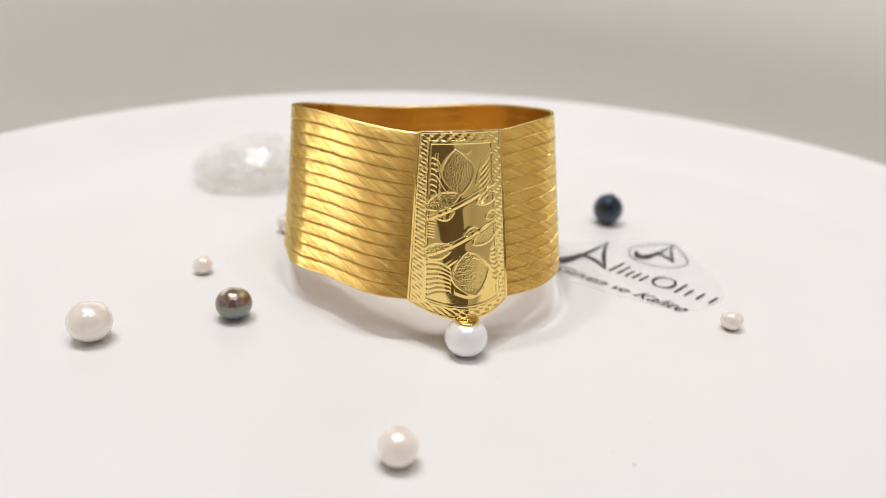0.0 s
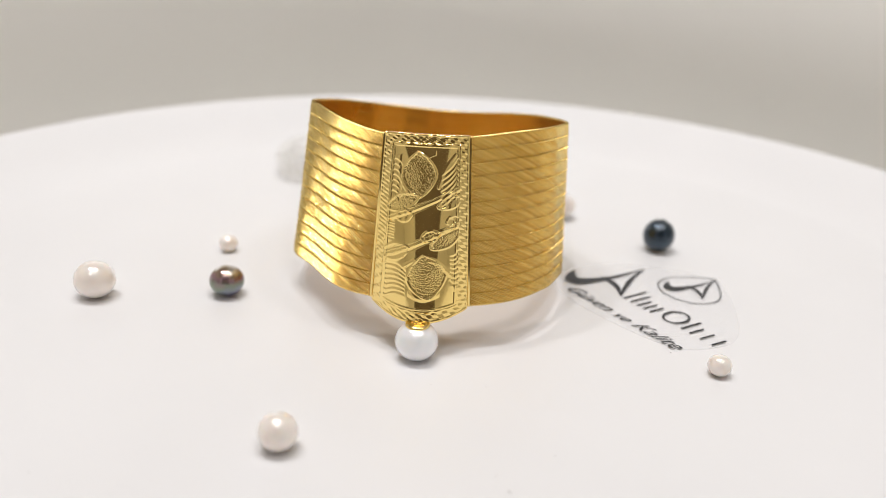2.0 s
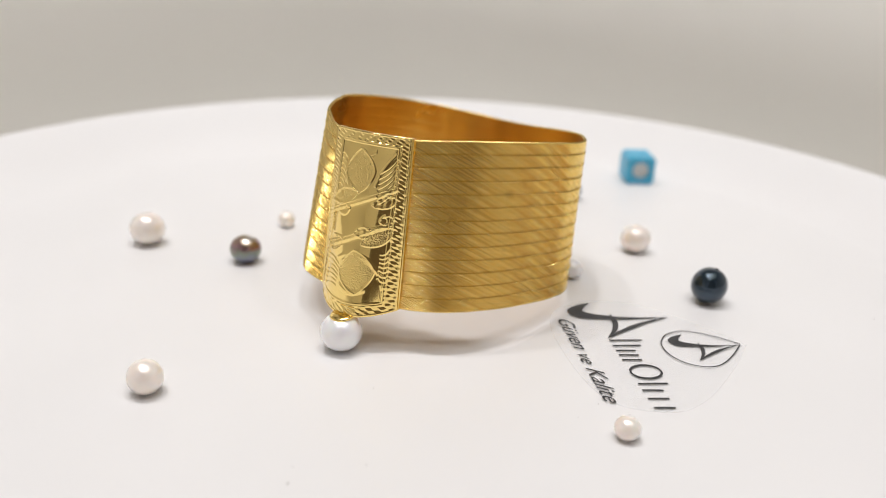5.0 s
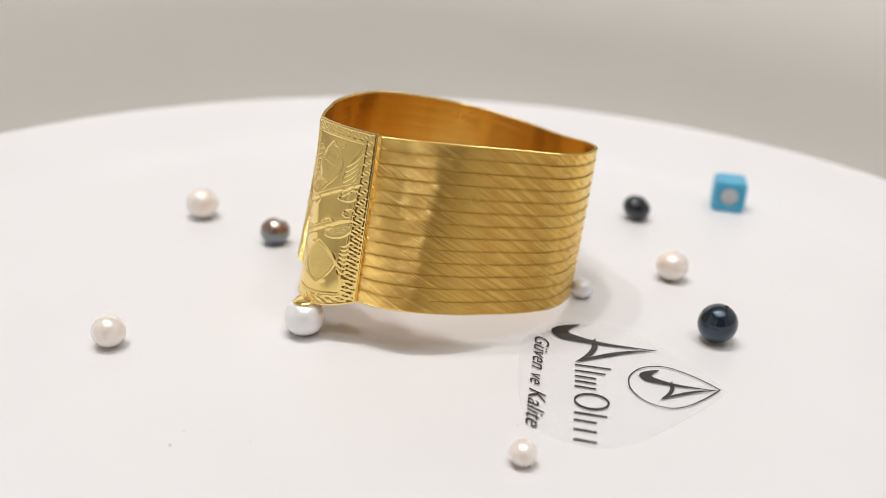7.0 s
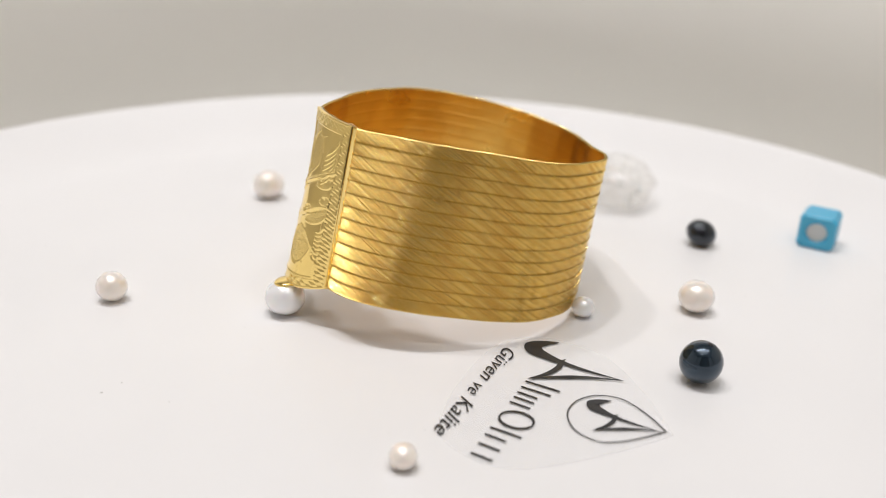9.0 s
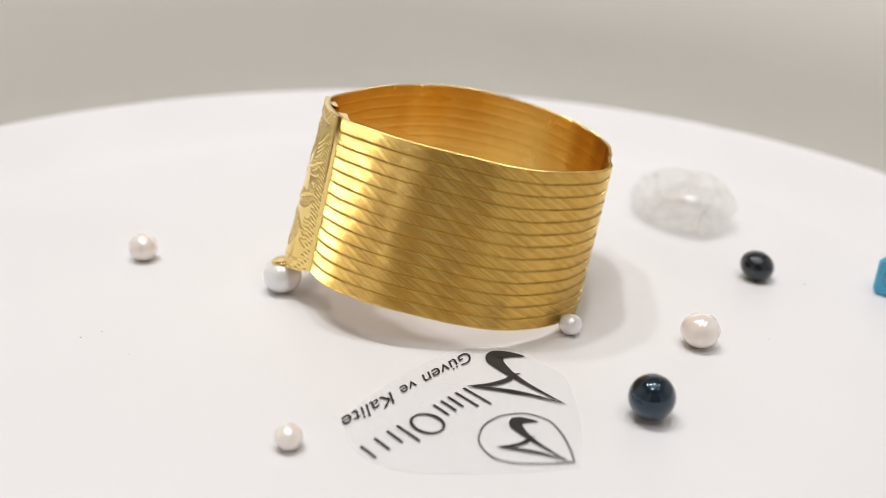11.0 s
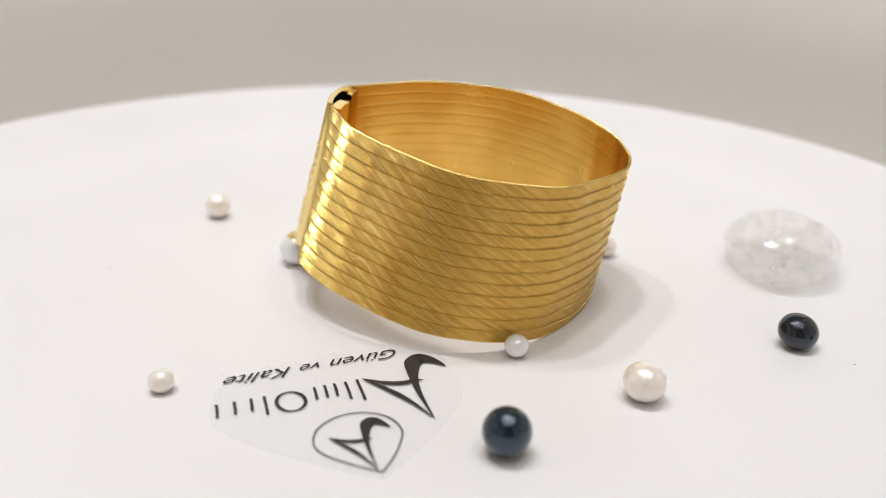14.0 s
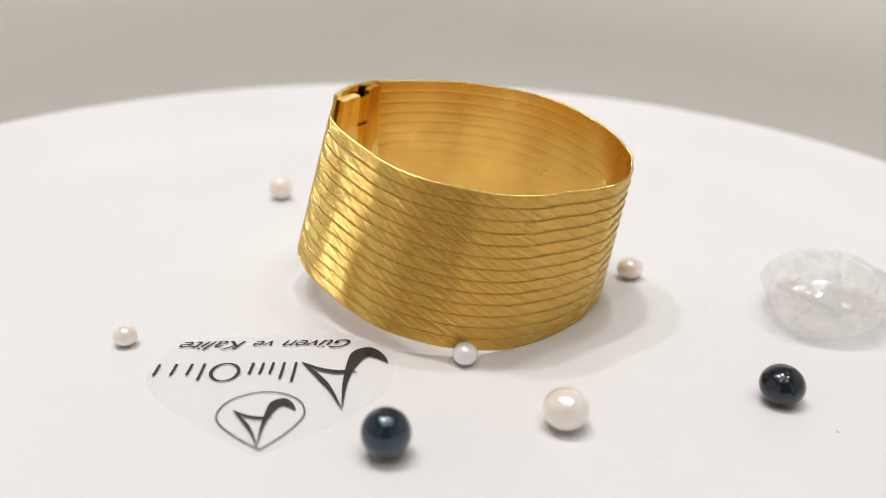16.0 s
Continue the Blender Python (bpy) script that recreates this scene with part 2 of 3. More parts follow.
# ---- pearls ----
def pearl(name, x, y, w, h, material, label, spin=0.0, drilled=False, lean=0.0):
    """A slightly flattened pearl, with a dark cap for the drill hole's shade at its top where it shows."""
    prof, n = [], 24
    for k in range(n + 1):
        a = -math.pi / 2 + math.pi * k / n
        c, s = math.cos(a), math.sin(a)
        prof.append((w / 2 * MM * c, h / 2 * MM * s))
    prof[0], prof[-1] = (0.0, -h / 2 * MM), (0.0, h / 2 * MM)
    rng = random.Random(int(1000 * abs(x)) + 7)
    bm = lathe(prof, 40)
    off = Vector((rng.uniform(0, 50), rng.uniform(0, 50), 0))
    for v in bm.verts:
        v.co *= 1 + 0.018 * noise.noise(v.co * 160 + off)
    low = min(v.co.z for v in bm.verts)
    tip = radians(lean)
    rest = max(-low, math.hypot(low * math.cos(tip), w / 2 * MM * math.sin(tip)))
    ob = tagged(new(name, bm_mesh(name, bm, material)), label, "pearl", "loose pearls on the turntable")
    if drilled:
        # Near-black cap on the surface; the hole's shade is in its colour.
        hb = lathe([(0.0, 0.00016), (0.00042, 0.00014), (0.00055, 0.0), (0.00045, -0.0003), (0.0, -0.0004)], 16)
        hole = part("drill_hole_shade", bm_mesh("drill_hole_shade", hb, m_hole), ob, "dark cap standing for the shaded drill hole")
        hole.location = (0, 0, h / 2 * MM)
    return rides(ob, pose(x * MM, y * MM, rest, 0, 0, spin) @ pose(0, 0, 0, lean, 0, 0))


pearl("pearl", -67.9, -32.1, 9.1, 8.3, m_pearl, "large cream white freshwater pearl, slightly flattened", 10)
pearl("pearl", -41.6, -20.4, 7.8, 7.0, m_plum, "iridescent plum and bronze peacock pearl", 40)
pearl("pearl", -54.0, 1.9, 4.7, 4.3, m_pearl, "small cream white pearl", 70)
pearl("pearl", -4.0, -69.4, 6.9, 6.7, m_pearl, "round cream white pearl", 20)
pearl("pearl", 66.9, -16.3, 4.9, 4.4, m_pearl, "small cream white pearl beside the printed film", 0)
pearl("pearl", 49.9, 46.4, 8.5, 8.7, m_blue, "glossy midnight blue drilled pearl bead", 140, True, 16)
pearl("pearl", 21.1, 60.6, 8.2, 7.4, m_pearl, "oval white freshwater pearl", 30)
pearl("pearl", -15.8, 81.5, 8.4, 6.8, m_black, "flattened glossy black drilled pearl bead", 135, True, 22)
pearl("pearl", 19.6, 33.6, 5.1, 4.5, m_pearl_cool, "small silvery pearl touching the bracelet", 15)
pearl("pearl", -38.4, 30.2, 6.3, 5.2, m_pearl, "small flattened white pearl", 15)


# ---- dust on the platter ----
def dust():
    rng = random.Random(3)
    spots = [(35.5, -67.2, 0.22), (-14.4, 93.3, 0.2)] + [(rng.uniform(-95, 95), rng.uniform(-95, 95), rng.uniform(0.06, 0.12)) for _ in range(26)]
    v, f = [], []
    for x, y, r in spots:
        i = len(v)
        for k in range(5):
            a = 2 * math.pi * k / 5 + x
            v.append(((x + r * math.cos(a) * 1.3) * MM, (y + r * math.sin(a)) * MM, 0.05 * MM))
        v.append((x * MM, y * MM, (0.06 + r * 0.5) * MM))
        f += [(i + k, i + (k + 1) % 5, i + 5) for k in range(5)]
    ob = tagged(new("dust_specks", mesh_of("dust_specks", v, f, m_dust)), "tiny grey dust specks on the white platter", "dust", kind="stuff")
    return rides(ob, Matrix.Identity(4))


dust()


# ---- turquoise cube bead ----
def cube_bead():
    s, r, n = 4.8 * MM, 2.7 * MM, 24
    bm = bmesh.new()
    loops = {}
    for side in (-1, 1):
        for kind, y in (("hole", s - 0.0003), ("lip", s), ("sq", s)):
            ring = []
            for i in range(n):
                a = 2 * math.pi * (i + 0.5) / n
                c, q = math.cos(a), math.sin(a)
                if kind == "sq":
                    k = (s - 0.0006) / max(abs(c), abs(q))
                else:
                    k = r if kind == "hole" else r + 0.0003
                ring.append(bm.verts.new((k * c, side * y, k * q)))
            loops[side, kind] = ring
        loops[side, "edge"] = []
        for i in range(n):
            a = 2 * math.pi * (i + 0.5) / n
            c, q = math.cos(a), math.sin(a)
            k = s / max(abs(c), abs(q))
            loops[side, "edge"].append(bm.verts.new((k * c, side * (s - 0.0006), k * q)))
    order = [loops[1, "hole"], loops[1, "lip"], loops[1, "sq"], loops[1, "edge"], loops[-1, "edge"], loops[-1, "sq"], loops[-1, "lip"], loops[-1, "hole"]]
    for a, b in zip(order, order[1:] + order[:1]):
        for i in range(n):
            j = (i + 1) % n
            bm.faces.new((a[i], a[j], b[j], b[i]))
    ob = tagged(new("cube_bead", bm_mesh("cube_bead", bm, m_turq, False)), "turquoise blue plastic cube bead with a round hole", "bead")
    # Recessed white plug, added in place of the brightness seen in the hole.
    core = lathe([(0.0, -0.0036), (0.0020, -0.0038), (0.00267, -0.0042), (0.00267, 0.0042), (0.0020, 0.0038), (0.0, 0.0036)], 24)
    c = part("core", bm_mesh("core", core, m_base), ob, "white plug added so that the hole shows white")
    c.matrix_basis = pose(0, 0, 0, 90, 0, 0)
    return rides(ob, pose(-11.8 * MM, 115.0 * MM, s, 0, 0, 46))


cube_bead()


# ---- clear quartz pebble ----
def quartz():
    bm = bmesh.new()
    bmesh.ops.create_icosphere(bm, subdivisions=5, radius=1.0)
    for v in bm.verts:
        d = v.co.normalized()
        k = 1 + 0.16 * noise.noise(d * 1.3 + Vector((3.1, 0.4, 7.7))) + 0.05 * noise.noise(d * 3.2)
        p = Vector((d.x * 18.0, d.y * 13.8, d.z * 8.8)) * k
        p.z += 1.6 * d.x
        if p.z < -4.6:
            p.z = -4.6 + (p.z + 4.6) * 0.12
        v.co = p * MM
    low = min(v.co.z for v in bm.verts)
    ob = tagged(new("quartz_pebble", bm_mesh("quartz_pebble", bm, m_quartz)), "tumbled clear quartz pebble with cloudy veins", "crystal")
    return rides(ob, pose(-56.2 * MM, 69.8 * MM, -low, 0, 0, 15))


quartz()


# ---- printed film ----
def flat(name, outline, z, thick, material, parent, label=""):
    """A thin plate of the given outline in millimetres."""
    n = len(outline)
    v = [(x * MM, y * MM, z * MM) for x, y in outline] + [(x * MM, y * MM, (z + thick) * MM) for x, y in outline]
    bm = bmesh.new()
    vs = [bm.verts.new(p) for p in v]
    caps = [bm.faces.new(vs[:n][::-1]), bm.faces.new(vs[n:])]
    for i in range(n):
        bm.faces.new((vs[i], vs[(i + 1) % n], vs[n + (i + 1) % n], vs[n + i]))
    bmesh.ops.triangulate(bm, faces=caps)
    return part(name, bm_mesh(name, bm, material, False), parent, label)


def spline(points, steps=8, closed=True):
    """A smooth line through the points."""
    out, n = [], len(points)
    for i in range(n if closed else n - 1):
        g = lambda k: Vector(points[k % n] if closed else points[min(max(k, 0), n - 1)])
        a, b, c, d = g(i - 1), g(i), g(i + 1), g(i + 2)
        for s in range(steps):
            t = s / steps
            out.append(tuple(0.5 * (2 * b + (c - a) * t + (2 * a - 5 * b + 4 * c - d) * t * t + (3 * b - a - 3 * c + d) * t ** 3)))
    if not closed:
        out.append(tuple(points[-1]))
    return out


def ribbon(points, width):
    """The outline of a line of the given width along the points."""
    left, right = [], []
    for i, p in enumerate(points):
        a, b = Vector(points[max(i - 1, 0)]), Vector(points[min(i + 1, len(points) - 1)])
        d = (b - a).normalized()
        w = width(i / (len(points) - 1)) if callable(width) else width
        left.append((p[0] - d.y * w / 2, p[1] + d.x * w / 2))
        right.append((p[0] + d.y * w / 2, p[1] - d.x * w / 2))
    return left + right[::-1]


def stripe(name, points, width, z, thick, material, parent):
    """A line of the given width, as a thin raised strip."""
    o = ribbon(points, width)
    n = len(points)
    left, right = o[:n], o[n:][::-1]
    v = [(x * MM, y * MM, q * MM) for q in (z, z + thick) for side in (left, right) for x, y in side]
    f = []
    for i in range(n - 1):
        f += [(2 * n + i, 3 * n + i, 3 * n + i + 1, 2 * n + i + 1), (i, i + 1, n + i + 1, n + i), (i, 2 * n + i, 2 * n + i + 1, i + 1), (n + i, n + i + 1, 3 * n + i + 1, 3 * n + i)]
    return part(name, mesh_of(name, v, f, material, False), parent)


def bird(parent, ox, oy, k):
    """The mark: a bold wing curve with two thin pointed strokes."""
    f = lambda pts: spline([(ox + k * x, oy + k * y) for x, y in pts], 8, False)

    def swell(*w):
        return lambda t: k * float(np.interp(t, np.linspace(0, 1, len(w)), w))

    stripe("mark_wing", f([(-17.8, 0.9), (-16.2, -1.6), (-14.0, -3.4), (-12.1, -2.3), (-11.0, 0.6), (-10.2, 4.0), (-9.6, 9.0), (-9.4, 16.6)]), swell(0.1, 2.0, 3.7, 3.6, 2.4, 1.5, 0.9, 0.1), 0.33, 0.03, m_ink, parent)
    stripe("mark_stroke", f([(-0.9, 0.2), (-4.5, 2.9), (-8.0, 4.1), (-10.2, 3.9), (-11.9, 4.4)]), swell(0.1, 1.1, 1.3, 0.9, 0.1), 0.37, 0.03, m_ink, parent)
    stripe("mark_stroke", f([(-0.9, 0.2), (-4.1, 5.0), (-7.0, 10.4), (-9.4, 17.2)]), swell(0.1, 0.9, 1.2, 0.7, 0.1), 0.41, 0.03, m_ink, parent)


def film_card():
    card = tagged(new("printed_film"), "clear leaf-shaped plastic film printed with black marks", "label")
    outline = spline([(20.1, -8.9), (10.5, -10.8), (-2.1, -11.4), (-10.1, -10.4), (-15.4, -7.5), (-18.8, -1.0), (-18.4, 6.5), (-16.6, 12.0), (-10.4, 18.8), (-3.8, 24.4), (3.4, 29.2), (5.0, 29.2), (12.3, 23.6), (21.9, 14.7), (26.6, 8.5), (28.0, 2.7), (25.4, -5.3)], 5)
    flat("film", outline, 0.08, 0.22, m_film, card, "clear plastic film")
    bird(card, 0, 0, 1.0)
    bird(card, 10.6, 16.4, 0.66)
    ring = spline([(3.9, 28.4), (8.0, 25.0), (11.6, 21.0), (12.7, 17.7), (11.3, 13.7), (8.0, 11.3), (4.9, 10.7), (1.6, 11.3), (-1.6, 13.8), (-2.8, 17.7), (-1.8, 21.0), (0.8, 25.0), (3.9, 28.4)], 8, False)
    stripe("mark_outline", ring, 0.28, 0.33, 0.03, m_ink, card)
    # the name: plain slim bars and one ring
    for x, h in ((0.3, 7.3), (2.6, 6.2), (4.7, 4.3), (6.6, 4.3), (8.6, 4.3), (18.0, 6.2), (20.4, 4.3), (23.4, 4.3), (26.6, 4.3)):
        flat("name_bar", ribbon([(x - 0.15, 0.1), (x, h / 2), (x + 0.25, h)], 0.55), 0.33, 0.03, m_ink, card)
    oval = [(13.5 + 2.6 * math.cos(a), 3.4 + 3.2 * math.sin(a)) for a in [2 * math.pi * k / 40 for k in range(41)]]
    stripe("name_ring", oval, lambda t: 0.35 + 0.35 * abs(math.cos(2 * math.pi * t)), 0.33, 0.03, m_ink, card)
    # the slogan
    for word, x, size in (("Güven", -11.2, 4.6), ("ve", 4.6, 4.2), ("Kalite", 10.6, 4.8)):
        cu = bpy.data.curves.new("slogan", "FONT")
        cu.body, cu.size, cu.shear, cu.extrude = word, size * MM, 0.55, 0.00001
        tmp = new("slogan", cu)
        me = bpy.data.meshes.new_from_object(tmp.evaluated_get(bpy.context.evaluated_depsgraph_get()))
        bpy.data.objects.remove(tmp)
        wide = max(v.co.x for v in me.vertices) - min(v.co.x for v in me.vertices)
        want = {"Güven": 13.8, "ve": 4.0, "Kalite": 13.2}[word] * MM
        for v in me.vertices:
            v.co.x *= want / wide
        me.materials.clear()
        me.materials.append(m_ink)
        w = part("slogan_word", me, card, "slanted black lettering")
        w.location = (x * MM, -8.6 * MM, 0.35 * MM)
    return rides(card, pose(44.66 * MM, 12.08 * MM, 0, 0, 0, -38.5))


film_card()

# bracelet outline in millimetres: mean radius, taper, height, and harmonics 2..9 (cos, sin)
BR_POS = (-2.292, 6.167, 4.976)
BR_TILT = (-9.450, -0.911)
BR_H, BR_TAPER, BR_R = 34.455, -0.0583, 31.920
BR_MEAN = (-0.296, -1.647, -0.304, 1.097, -0.306, -0.068, -0.048, -0.254, -0.109, 0.120, 0.107, 0.081, -0.134, 0.041, -0.090, -0.038)
BR_DIFF = (-1.555, 0.095, 0.135, 0.951, 0.778, 0.897, 0.184, -0.920, 0.256, -0.431, -0.693, 0.099, 0.045, 0.416, -0.024, -0.040)
BR_LIFT = (1.026, 0.472, -0.062, -0.232, -0.147, -0.232)


# ---- gold bracelet ----
def rim(phi, k):
    """The band's middle surface at the angle phi and height k (0 bottom, 1 top), in millimetres about the bracelet's foot."""
    kk = k - 0.5
    r = BR_R * (1 + BR_TAPER * kk)
    for i in range(8):
        n = i + 2
        r = r + (BR_MEAN[2 * i] + kk * BR_DIFF[2 * i]) * np.cos(n * phi) + (BR_MEAN[2 * i + 1] + kk * BR_DIFF[2 * i + 1]) * np.sin(n * phi)
    z = BR_H * k
    for i in range(3):
        z = z + BR_LIFT[2 * i] * np.cos((i + 2) * phi) + BR_LIFT[2 * i + 1] * np.sin((i + 2) * phi)
    return np.stack([r * np.cos(phi), r * np.sin(phi), z + 0 * phi], -1)


BR_TURN = np.array(Euler((radians(BR_TILT[0]), 0, 0)).to_matrix() @ Euler((0, radians(BR_TILT[1]), 0)).to_matrix())
PLATE = ((-93.3, -90.5), (-58.8, -62.0))  # plate edges in degrees, bottom and top


def placed(p):
    return (p @ BR_TURN.T + np.array([0, 0, BR_POS[2]])) * MM


def out_of(phi, k):
    e = 1e-3
    a, b = rim(phi + e, k) - rim(phi - e, k), rim(phi, k + e) - rim(phi, k - e)
    n = np.cross(a, b)
    return n / np.linalg.norm(n, axis=-1, keepdims=True)


def band_point(phi, k, off):
    off = np.asarray(off)
    wave = 0.11 * np.sin(9 * phi + 1.5 * k) + 0.07 * np.sin(17 * phi - 2.5 * k + 1.3) + 0.03 * np.sin(29 * phi + 4 * k) + 0.11 * np.exp(-((phi - 2.2) / 0.55) ** 2) * np.sin(27 * phi)
    return rim(phi, k) + out_of(phi, k) * (off + wave)[..., None]


def grid_faces(rows, cols):
    return [(i * cols + j, i * cols + j + 1, (i + 1) * cols + j + 1, (i + 1) * cols + j) for i in range(rows - 1) for j in range(cols - 1)]


def band_sheet(parent):
    """The closed inner sheet of the band, with shallow grooves inside."""
    a0, a1 = radians(-61.5), radians(270.5)
    n, rows = 220, 157
    phi = np.linspace(a0, a1, n)
    k = np.linspace(0, 1, rows)
    P, K = np.meshgrid(phi, k)
    groove = np.abs(((K * 13) % 1) - 0.5) * 2
    inner = placed(band_point(P, K, -0.28 + 0.07 * (groove > 0.92)).reshape(-1, 3))
    outer = placed(band_point(P, K, -0.02 + 0 * K).reshape(-1, 3))
    f = grid_faces(rows, n)
    N = rows * n
    faces = f + [tuple(N + q for q in t[::-1]) for t in f]
    for j in range(n - 1):
        faces.append((j, N + j, N + j + 1, j + 1))
        b = (rows - 1) * n
        faces.append((b + j + 1, N + b + j + 1, N + b + j, b + j))
    for i in range(rows - 1):
        faces.append((i * n, (i + 1) * n, N + (i + 1) * n, N + i * n))
        e = n - 1
        faces.append((i * n + e, N + i * n + e, N + (i + 1) * n + e, (i + 1) * n + e))
    part("inner_sheet", mesh_of("inner_sheet", np.concatenate([inner, outer]), faces, m_sheet), parent, "smooth inner gold sheet")


def tube_rows(phi, k, off, half, lift, skew=0.0):
    """Wires as low ridges: arrays of shape wires x steps; half: half width along the band in radians."""
    W, T = phi.shape
    sect = ((-1.0, 0.0), (-0.55, 0.8), (0.0, 1.0), (0.55, 0.8), (1.0, 0.0))
    rings = np.stack([band_point(phi + s * half, k, off + lift * c + skew * s) for s, c in sect], 2)
    verts = placed(rings.reshape(-1, 3))
    idx = np.arange(W * T * 5).reshape(W, T, 5)
    q = np.stack([idx[:, :-1, :-1], idx[:, :-1, 1:], idx[:, 1:, 1:], idx[:, 1:, :-1]], -1).reshape(-1, 4)
    return verts, q.tolist()


def woven_strips(parent):
    """Thirteen rows of slanting wires, and a stitched seam between each two."""
    a0, a1, rows = radians(-63.5), radians(272.5), 13
    count = 350
    step = (a1 - a0) / count
    rng = np.random.RandomState(4)
    for r in range(rows):
        base = a0 + (np.arange(count) + rng.uniform(-0.10, 0.10, count)) * step
        t = np.linspace(0, 1, 7)
        phi = base[:, None] - (t[None, :] - 0.5) * 0.145 + rng.uniform(-0.08, 0.08, (count, 1)) * step
        k = (r + 0.04 + 0.92 * t[None, :] + 0 * phi) / rows
        f1, f2, f3 = rng.uniform(0, 6.28, 3)
        ripple = 0.03 * np.sin(23 * phi + f1) + 0.02 * np.sin(47 * phi + f2) + 0.01 * np.sin(83 * phi + f3)
        dome = 0.06 * (1 - (2 * t[None, :] - 1) ** 2) + ripple + rng.uniform(-0.03, 0.03, (count, 1))
        v, q = tube_rows(np.clip(phi, a0, a1), k, dome, step * 0.42, 0.24, rng.normal(0, 0.05, (count, 1)))
        part("woven_strip", mesh_of("woven_strip", v, q, m_gold), parent)
    for r in range(rows - 1):
        n = 1750
        phi = np.linspace(a0, a1, n)
        turn = np.arange(n) * (2 * math.pi / 7.0) + r
        mid = (r + 1) / rows + 0.0048 * np.sin(turn)
        lift = 0.32 + 0.09 * np.cos(turn)
        rings = []
        for s, c in ((-1.0, -0.2), (-0.6, 0.75), (0.0, 1.0), (0.6, 0.75), (1.0, -0.2)):
            rings.append(band_point(phi + 0.004 * s * np.cos(turn), mid + s * 0.0046, lift * c))
        part("seam", mesh_of("seam", placed(np.concatenate(rings)), grid_faces(5, n), m_gold), parent)
    for k in (0.004, 0.996):
        n = 1500
        phi = np.linspace(a0, a1, n)
        rings = []
        for j in range(6):
            a = 2 * math.pi * j / 6
            tw = 0.11 * np.sin(np.arange(n) * 2 * math.pi / 5.0 + a)
            rings.append(band_point(phi, np.full(n, k) + ((0.24 + tw) * math.sin(a)) / BR_H, -0.02 + (0.24 + tw) * math.cos(a)))
        rings.append(rings[0])
        part("edge_wire", mesh_of("edge_wire", placed(np.concatenate(rings)), grid_faces(7, n), m_gold), parent)


def engraving(u, v):
    """Relief of the plate in millimetres; u across 0..1, v down 0..1."""
    h = np.zeros_like(u)
    rs = np.random.RandomState(11)
    stip = rs.uniform(-1, 1, u.shape)
    asp = 1.9

    def leaf(cx, cy, a, b, turn, depth, stippled):
        nonlocal h
        c, s = math.cos(radians(turn)), math.sin(radians(turn))
        x, y = u - cx, (v - cy) * asp
        p, q = c * x + s * y, -s * x + c * y
        w = b * np.clip(1 - (np.abs(p) / a) ** 1.7, 0, 1) ** 0.8
        inside = (np.abs(q) < w) & (np.abs(p) < a)
        edge = np.clip(1 - np.abs(np.abs(q) - w) / 0.022, 0, 1) * (np.abs(p) < a * 1.03)
        h = np.where(inside, depth * (0.8 if stippled else 0.5) + (0.075 * stip if stippled else 0.05 * np.sin(p * 90 + 40 * np.abs(q))), h)
        h = h + 0.14 * edge

    def stroke(x0, y0, x1, y1, wid, amp, bend=0.0):
        nonlocal h
        ax, ay, bx, by = x0, y0 * asp, x1, y1 * asp
        L = math.hypot(bx - ax, by - ay)
        dx, dy = (bx - ax) / L, (by - ay) / L
        p = (u - ax) * dx + (v * asp - ay) * dy
        q = -(u - ax) * dy + (v * asp - ay) * dx - bend * np.sin(np.clip(p / L, 0, 1) * math.pi)
        on = (p > 0) & (p < L)
        h = h + amp * on * np.clip(1 - (q / wid) ** 2, 0, 1)

    # stippled leaves and ferns
    leaf(0.44, 0.225, 0.24, 0.19, 84, -0.10, True)
    leaf(0.27, 0.385, 0.20, 0.085, -22, -0.08, True)
    leaf(0.58, 0.775, 0.21, 0.20, 78, -0.10, True)
    leaf(0.77, 0.575, 0.19, 0.085, -32, -0.08, True)
    leaf(0.22, 0.665, 0.17, 0.075, -20, -0.08, True)
    leaf(0.80, 0.375, 0.15, 0.06, -20, -0.05, False)
    leaf(0.30, 0.46, 0.10, 0.06, -15, 0.05, False)
    leaf(0.60, 0.565, 0.10, 0.06, -15, 0.05, False)
    leaf(0.84, 0.475, 0.08, 0.05, -20, 0.05, False)
    for i in range(7):
        y = 0.13 + 0.030 * i
        stroke(0.70, y + 0.10, 0.88, y, 0.018, -0.13, 0.02)
        stroke(0.14, y + 0.02, 0.24, y + 0.07, 0.020, -0.12, -0.02)
        stroke(0.36, 0.76 + 0.018 * i, 0.14, 0.74 + 0.028 * i, 0.016, -0.12, 0.03)
        stroke(0.82, 0.68 + 0.02 * i, 0.90, 0.65 + 0.03 * i, 0.016, -0.12, 0.02)
        stroke(0.13, 0.50 + 0.016 * i, 0.20, 0.505 + 0.016 * i, 0.012, -0.12)
    stroke(0.66, 0.30, 0.86, 0.10, 0.022, 0.10, -0.03)
    stroke(0.33, 0.33, 0.20, 0.12, 0.024, 0.10, -0.05)
    stroke(0.60, 0.69, 0.88, 0.86, 0.024, 0.10, -0.07)
    stroke(0.46, 0.69, 0.16, 0.89, 0.024, 0.10, 0.06)
    stroke(0.40, 0.105, 0.62, 0.10, 0.030, 0.10, 0.03)
    stroke(0.40, 0.86, 0.72, 0.86, 0.030, 0.10, 0.04)
    # twisted stems
    for y0, y1 in ((0.490, 0.300), (0.695, 0.500)):
        stroke(0.12, y0, 0.90, y1, 0.020, 0.16)
        stroke(0.12, y0 + 0.020, 0.90, y1 + 0.020, 0.012, -0.10)
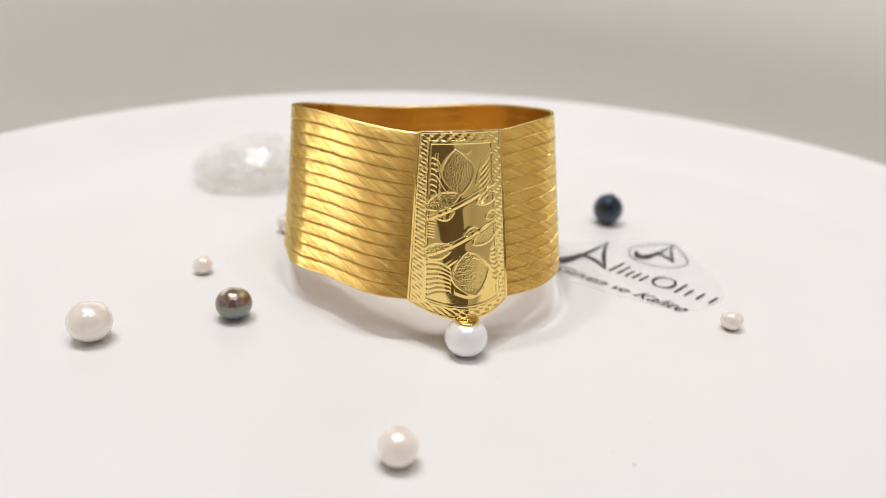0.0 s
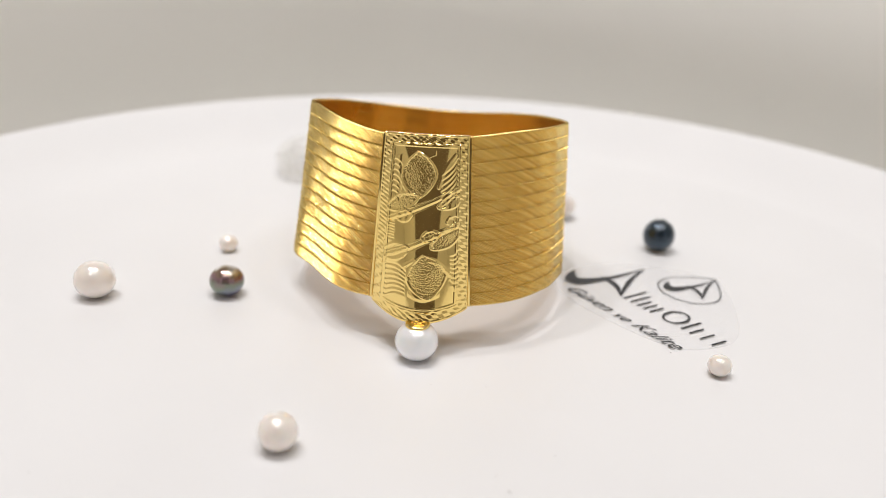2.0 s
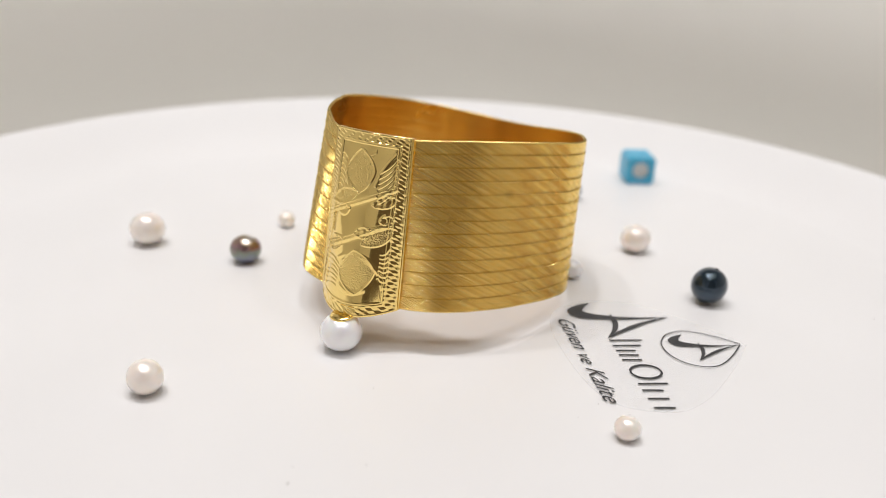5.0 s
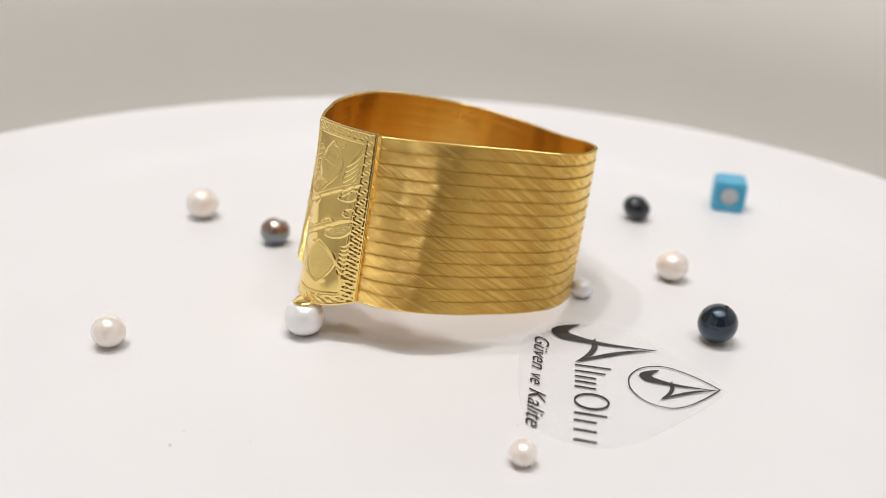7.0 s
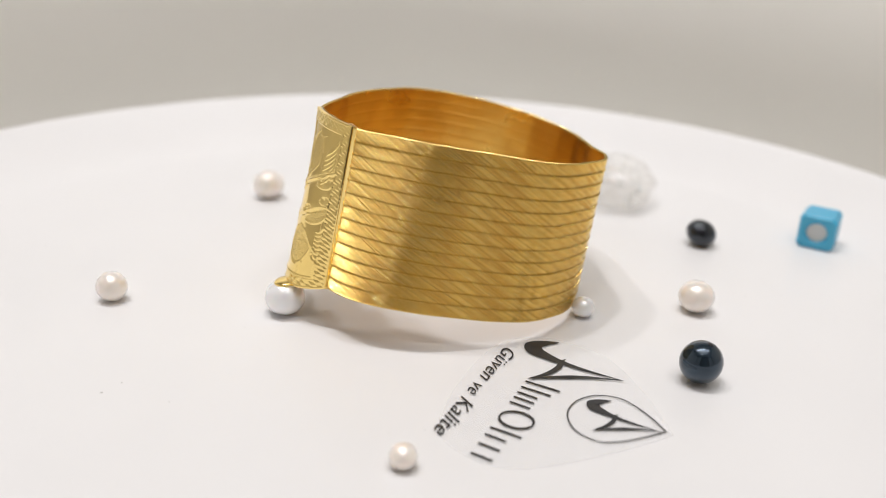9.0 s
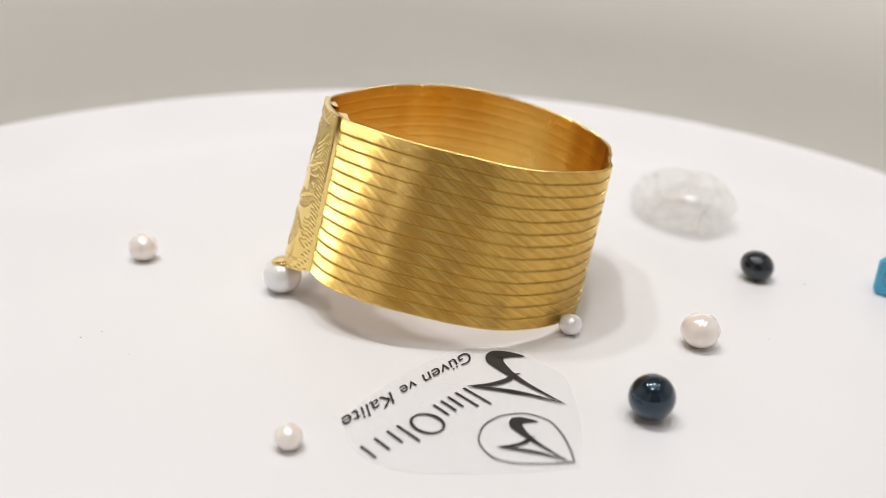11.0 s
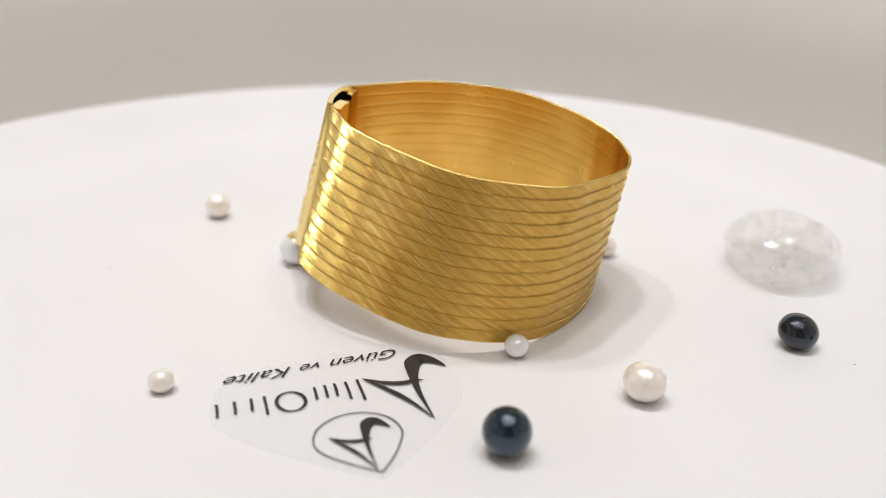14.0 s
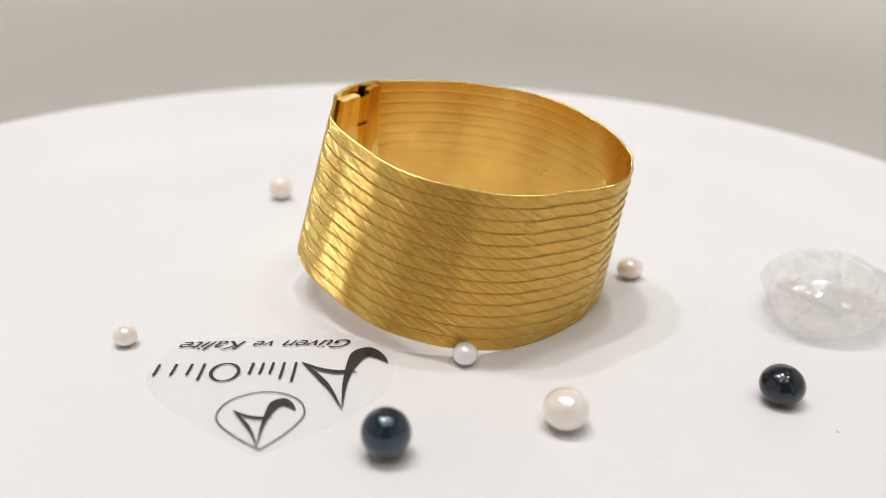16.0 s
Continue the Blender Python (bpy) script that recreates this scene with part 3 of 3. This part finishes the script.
        stroke(0.12, y0 - 0.017, 0.90, y1 - 0.017, 0.010, 0.08)
    # border: two raised lines with slanting cuts between them
    fr = np.minimum(np.minimum(u, 1 - u), np.minimum(v * asp, (1 - v) * asp))
    band = fr < 0.105
    cuts = 0.05 * np.sin((u * 50 + v * 110)) + 0.035 * np.sin(v * 260 - u * 70)
    h = np.where(band, cuts, h)
    for e in (0.012, 0.105, 0.125):
        h = h + 0.15 * np.clip(1 - ((fr - e) / 0.012) ** 2, 0, 1)
    return h


def front_plate(parent):
    n, rows = 210, 400
    u = np.linspace(0, 1, n)
    v = np.linspace(0, 1, rows)
    U, V = np.meshgrid(u, v)
    k = 1 - V
    bl, tl = (rim(np.array([radians(a)]), q)[0] for a, q in ((PLATE[0][0], 0.0), (PLATE[0][1], 1.0)))
    br, tr = (rim(np.array([radians(a)]), q)[0] for a, q in ((PLATE[1][0], 0.0), (PLATE[1][1], 1.0)))
    left = bl + (tl - bl) * k[..., None]
    right = br + (tr - br) * k[..., None]
    base = left + (right - left) * U[..., None]
    nrm = np.cross((br + tr - bl - tl), (tl + tr - bl - br))
    nrm = nrm / np.linalg.norm(nrm)
    bulge = 0.7 + (1.3 + 4.7 * V) * (1 - (2 * U - 1) ** 2)
    fade = np.clip(np.minimum(np.minimum(U, 1 - U) / 0.02, np.minimum(V, 1 - V) / 0.01), 0, 1)
    front = base + nrm * (bulge + engraving(U, V) * fade)[..., None]
    back = base + nrm * (bulge - 1.2)[..., None]
    up = (tl + tr - bl - br) / np.linalg.norm(tl + tr - bl - br)
    front, back = front + up * 0.35 * (2 * k - 1)[..., None], back + up * 0.35 * (2 * k - 1)[..., None]
    sag = up * (-2.4 * np.clip((V - 0.55) / 0.45, 0, 1) ** 1.5 * (1 - (2 * U - 1) ** 2))[..., None]
    front, back = front + sag, back + sag
    N = n * rows
    f = grid_faces(rows, n)
    faces = [t[::-1] for t in f]
    verts = np.concatenate([front.reshape(-1, 3), back.reshape(-1, 3)])
    ring = [j for j in range(n)] + [i * n + n - 1 for i in range(1, rows)] + [(rows - 1) * n + j for j in range(n - 2, -1, -1)] + [i * n for i in range(rows - 2, 0, -1)]
    for a, b in zip(ring, ring[1:] + ring[:1]):
        faces.append((a, b, N + b, N + a))
    faces += [tuple(N + q for q in t) for t in f]
    part("front_plate", mesh_of("front_plate", placed(verts), faces, m_polish), parent, "polished gold clasp plate engraved with leaves")
    # side rails and inner clasp panels
    def slab(name, u0, u1, k0, k1, d0, d1, bow, label):
        m = 12
        vs, fs = [], []
        for i in range(m + 1):
            uu = u0 + (u1 - u0) * i / m
            for kk, dd in ((k0, d0), (k1, d0), (k1, d1), (k0, d1)):
                lo = bl + (br - bl) * uu
                hi = tl + (tr - tl) * uu
                vs.append(lo + (hi - lo) * kk + nrm * (dd + bow * (1 - (2 * (i / m) - 1) ** 2)))
        for i in range(m):
            for q in range(4):
                fs.append((4 * i + q, 4 * i + (q + 1) % 4, 4 * i + 4 + (q + 1) % 4, 4 * i + 4 + q))
        fs += [(3, 2, 1, 0), (4 * m, 4 * m + 1, 4 * m + 2, 4 * m + 3)]
        part(name, mesh_of(name, placed(np.array(vs)), fs, m_polish, False), parent, label)

    slab("clasp_ledge", 0.10, 0.90, 0.90, 0.93, 0.2, -0.6, 0.3, "gold ledge inside the clasp")
    slab("side_rail", -0.022, -0.002, 0.0, 1.0, 0.5, -0.6, 0.0, "plain gold side rail of the clasp")
    slab("side_rail", 1.002, 1.022, 0.0, 1.0, 0.5, -0.6, 0.0, "plain gold side rail of the clasp")
    slab("clasp_panel", 0.03, 0.31, 0.01, 0.985, -0.2, -1.4, 0.3, "smooth inner clasp panel")
    slab("clasp_panel", 0.61, 1.0, 0.01, 0.985, -0.3, -2.5, 0.3, "smooth inner clasp panel")
    slab("clasp_tongue", 0.28, 0.66, 0.02, 0.72, 0.3, -0.3, 0.3, "flat gold clasp tongue")
    slab("clasp_catch", 0.29, 0.65, 0.74, 0.93, 0.5, -0.2, 0.2, "small gold clasp catch")


def bracelet():
    b = tagged(new("bracelet"), "wide woven yellow gold bracelet with engraved clasp plate", "bracelet")
    band_sheet(b)
    woven_strips(b)
    front_plate(b)
    # the pearl that hangs under the plate, with its gold cap
    px, py = 7.84 - BR_POS[0], -31.9 - BR_POS[1]
    prof = [(4.4 * math.cos(a) ** 0.85 if abs(a) < 1.56 else 0.0, 3.85 * math.sin(a)) for a in [-math.pi / 2 + math.pi * k / 24 for k in range(25)]]
    pm = part("pendant_pearl", bm_mesh("pendant_pearl", lathe([(r * MM, z * MM) for r, z in prof], 48), m_pearl_cool), b, "flattened silvery white pearl")
    pm.location = (px * MM, py * MM, 3.87 * MM)
    cap = lathe([(r * MM, z * MM) for r, z in ((0.0, -0.5), (1.5, -0.45), (2.3, -0.6), (2.55, -0.3), (2.3, 0.0), (1.6, 0.12), (0.0, 0.2))], 32)
    cm = part("bead_cap", bm_mesh("bead_cap", cap, m_polish), b, "polished gold bead cap")
    cm.matrix_basis = pose(px * MM, (py + 0.2) * MM, 7.85 * MM, 6, 0, 0)
    return rides(b, pose(BR_POS[0] * MM, BR_POS[1] * MM, 0))


bracelet()


# ---- the turntable's turn ----
def motions():
    turns = [(t, r[5]) for t, *r in PATH]
    rows = []
    for (t0, a0), (t1, a1) in zip(turns, turns[1:]):
        rows += [(t0, a0), ((t0 + t1) / 2, (a0 + a1) / 2)]
    rows.append(turns[-1])
    for ob, m in RIDERS:
        walk(ob, [(t, pose(0, 0, 0, 0, 0, a) @ m) for t, a in rows])


motions()
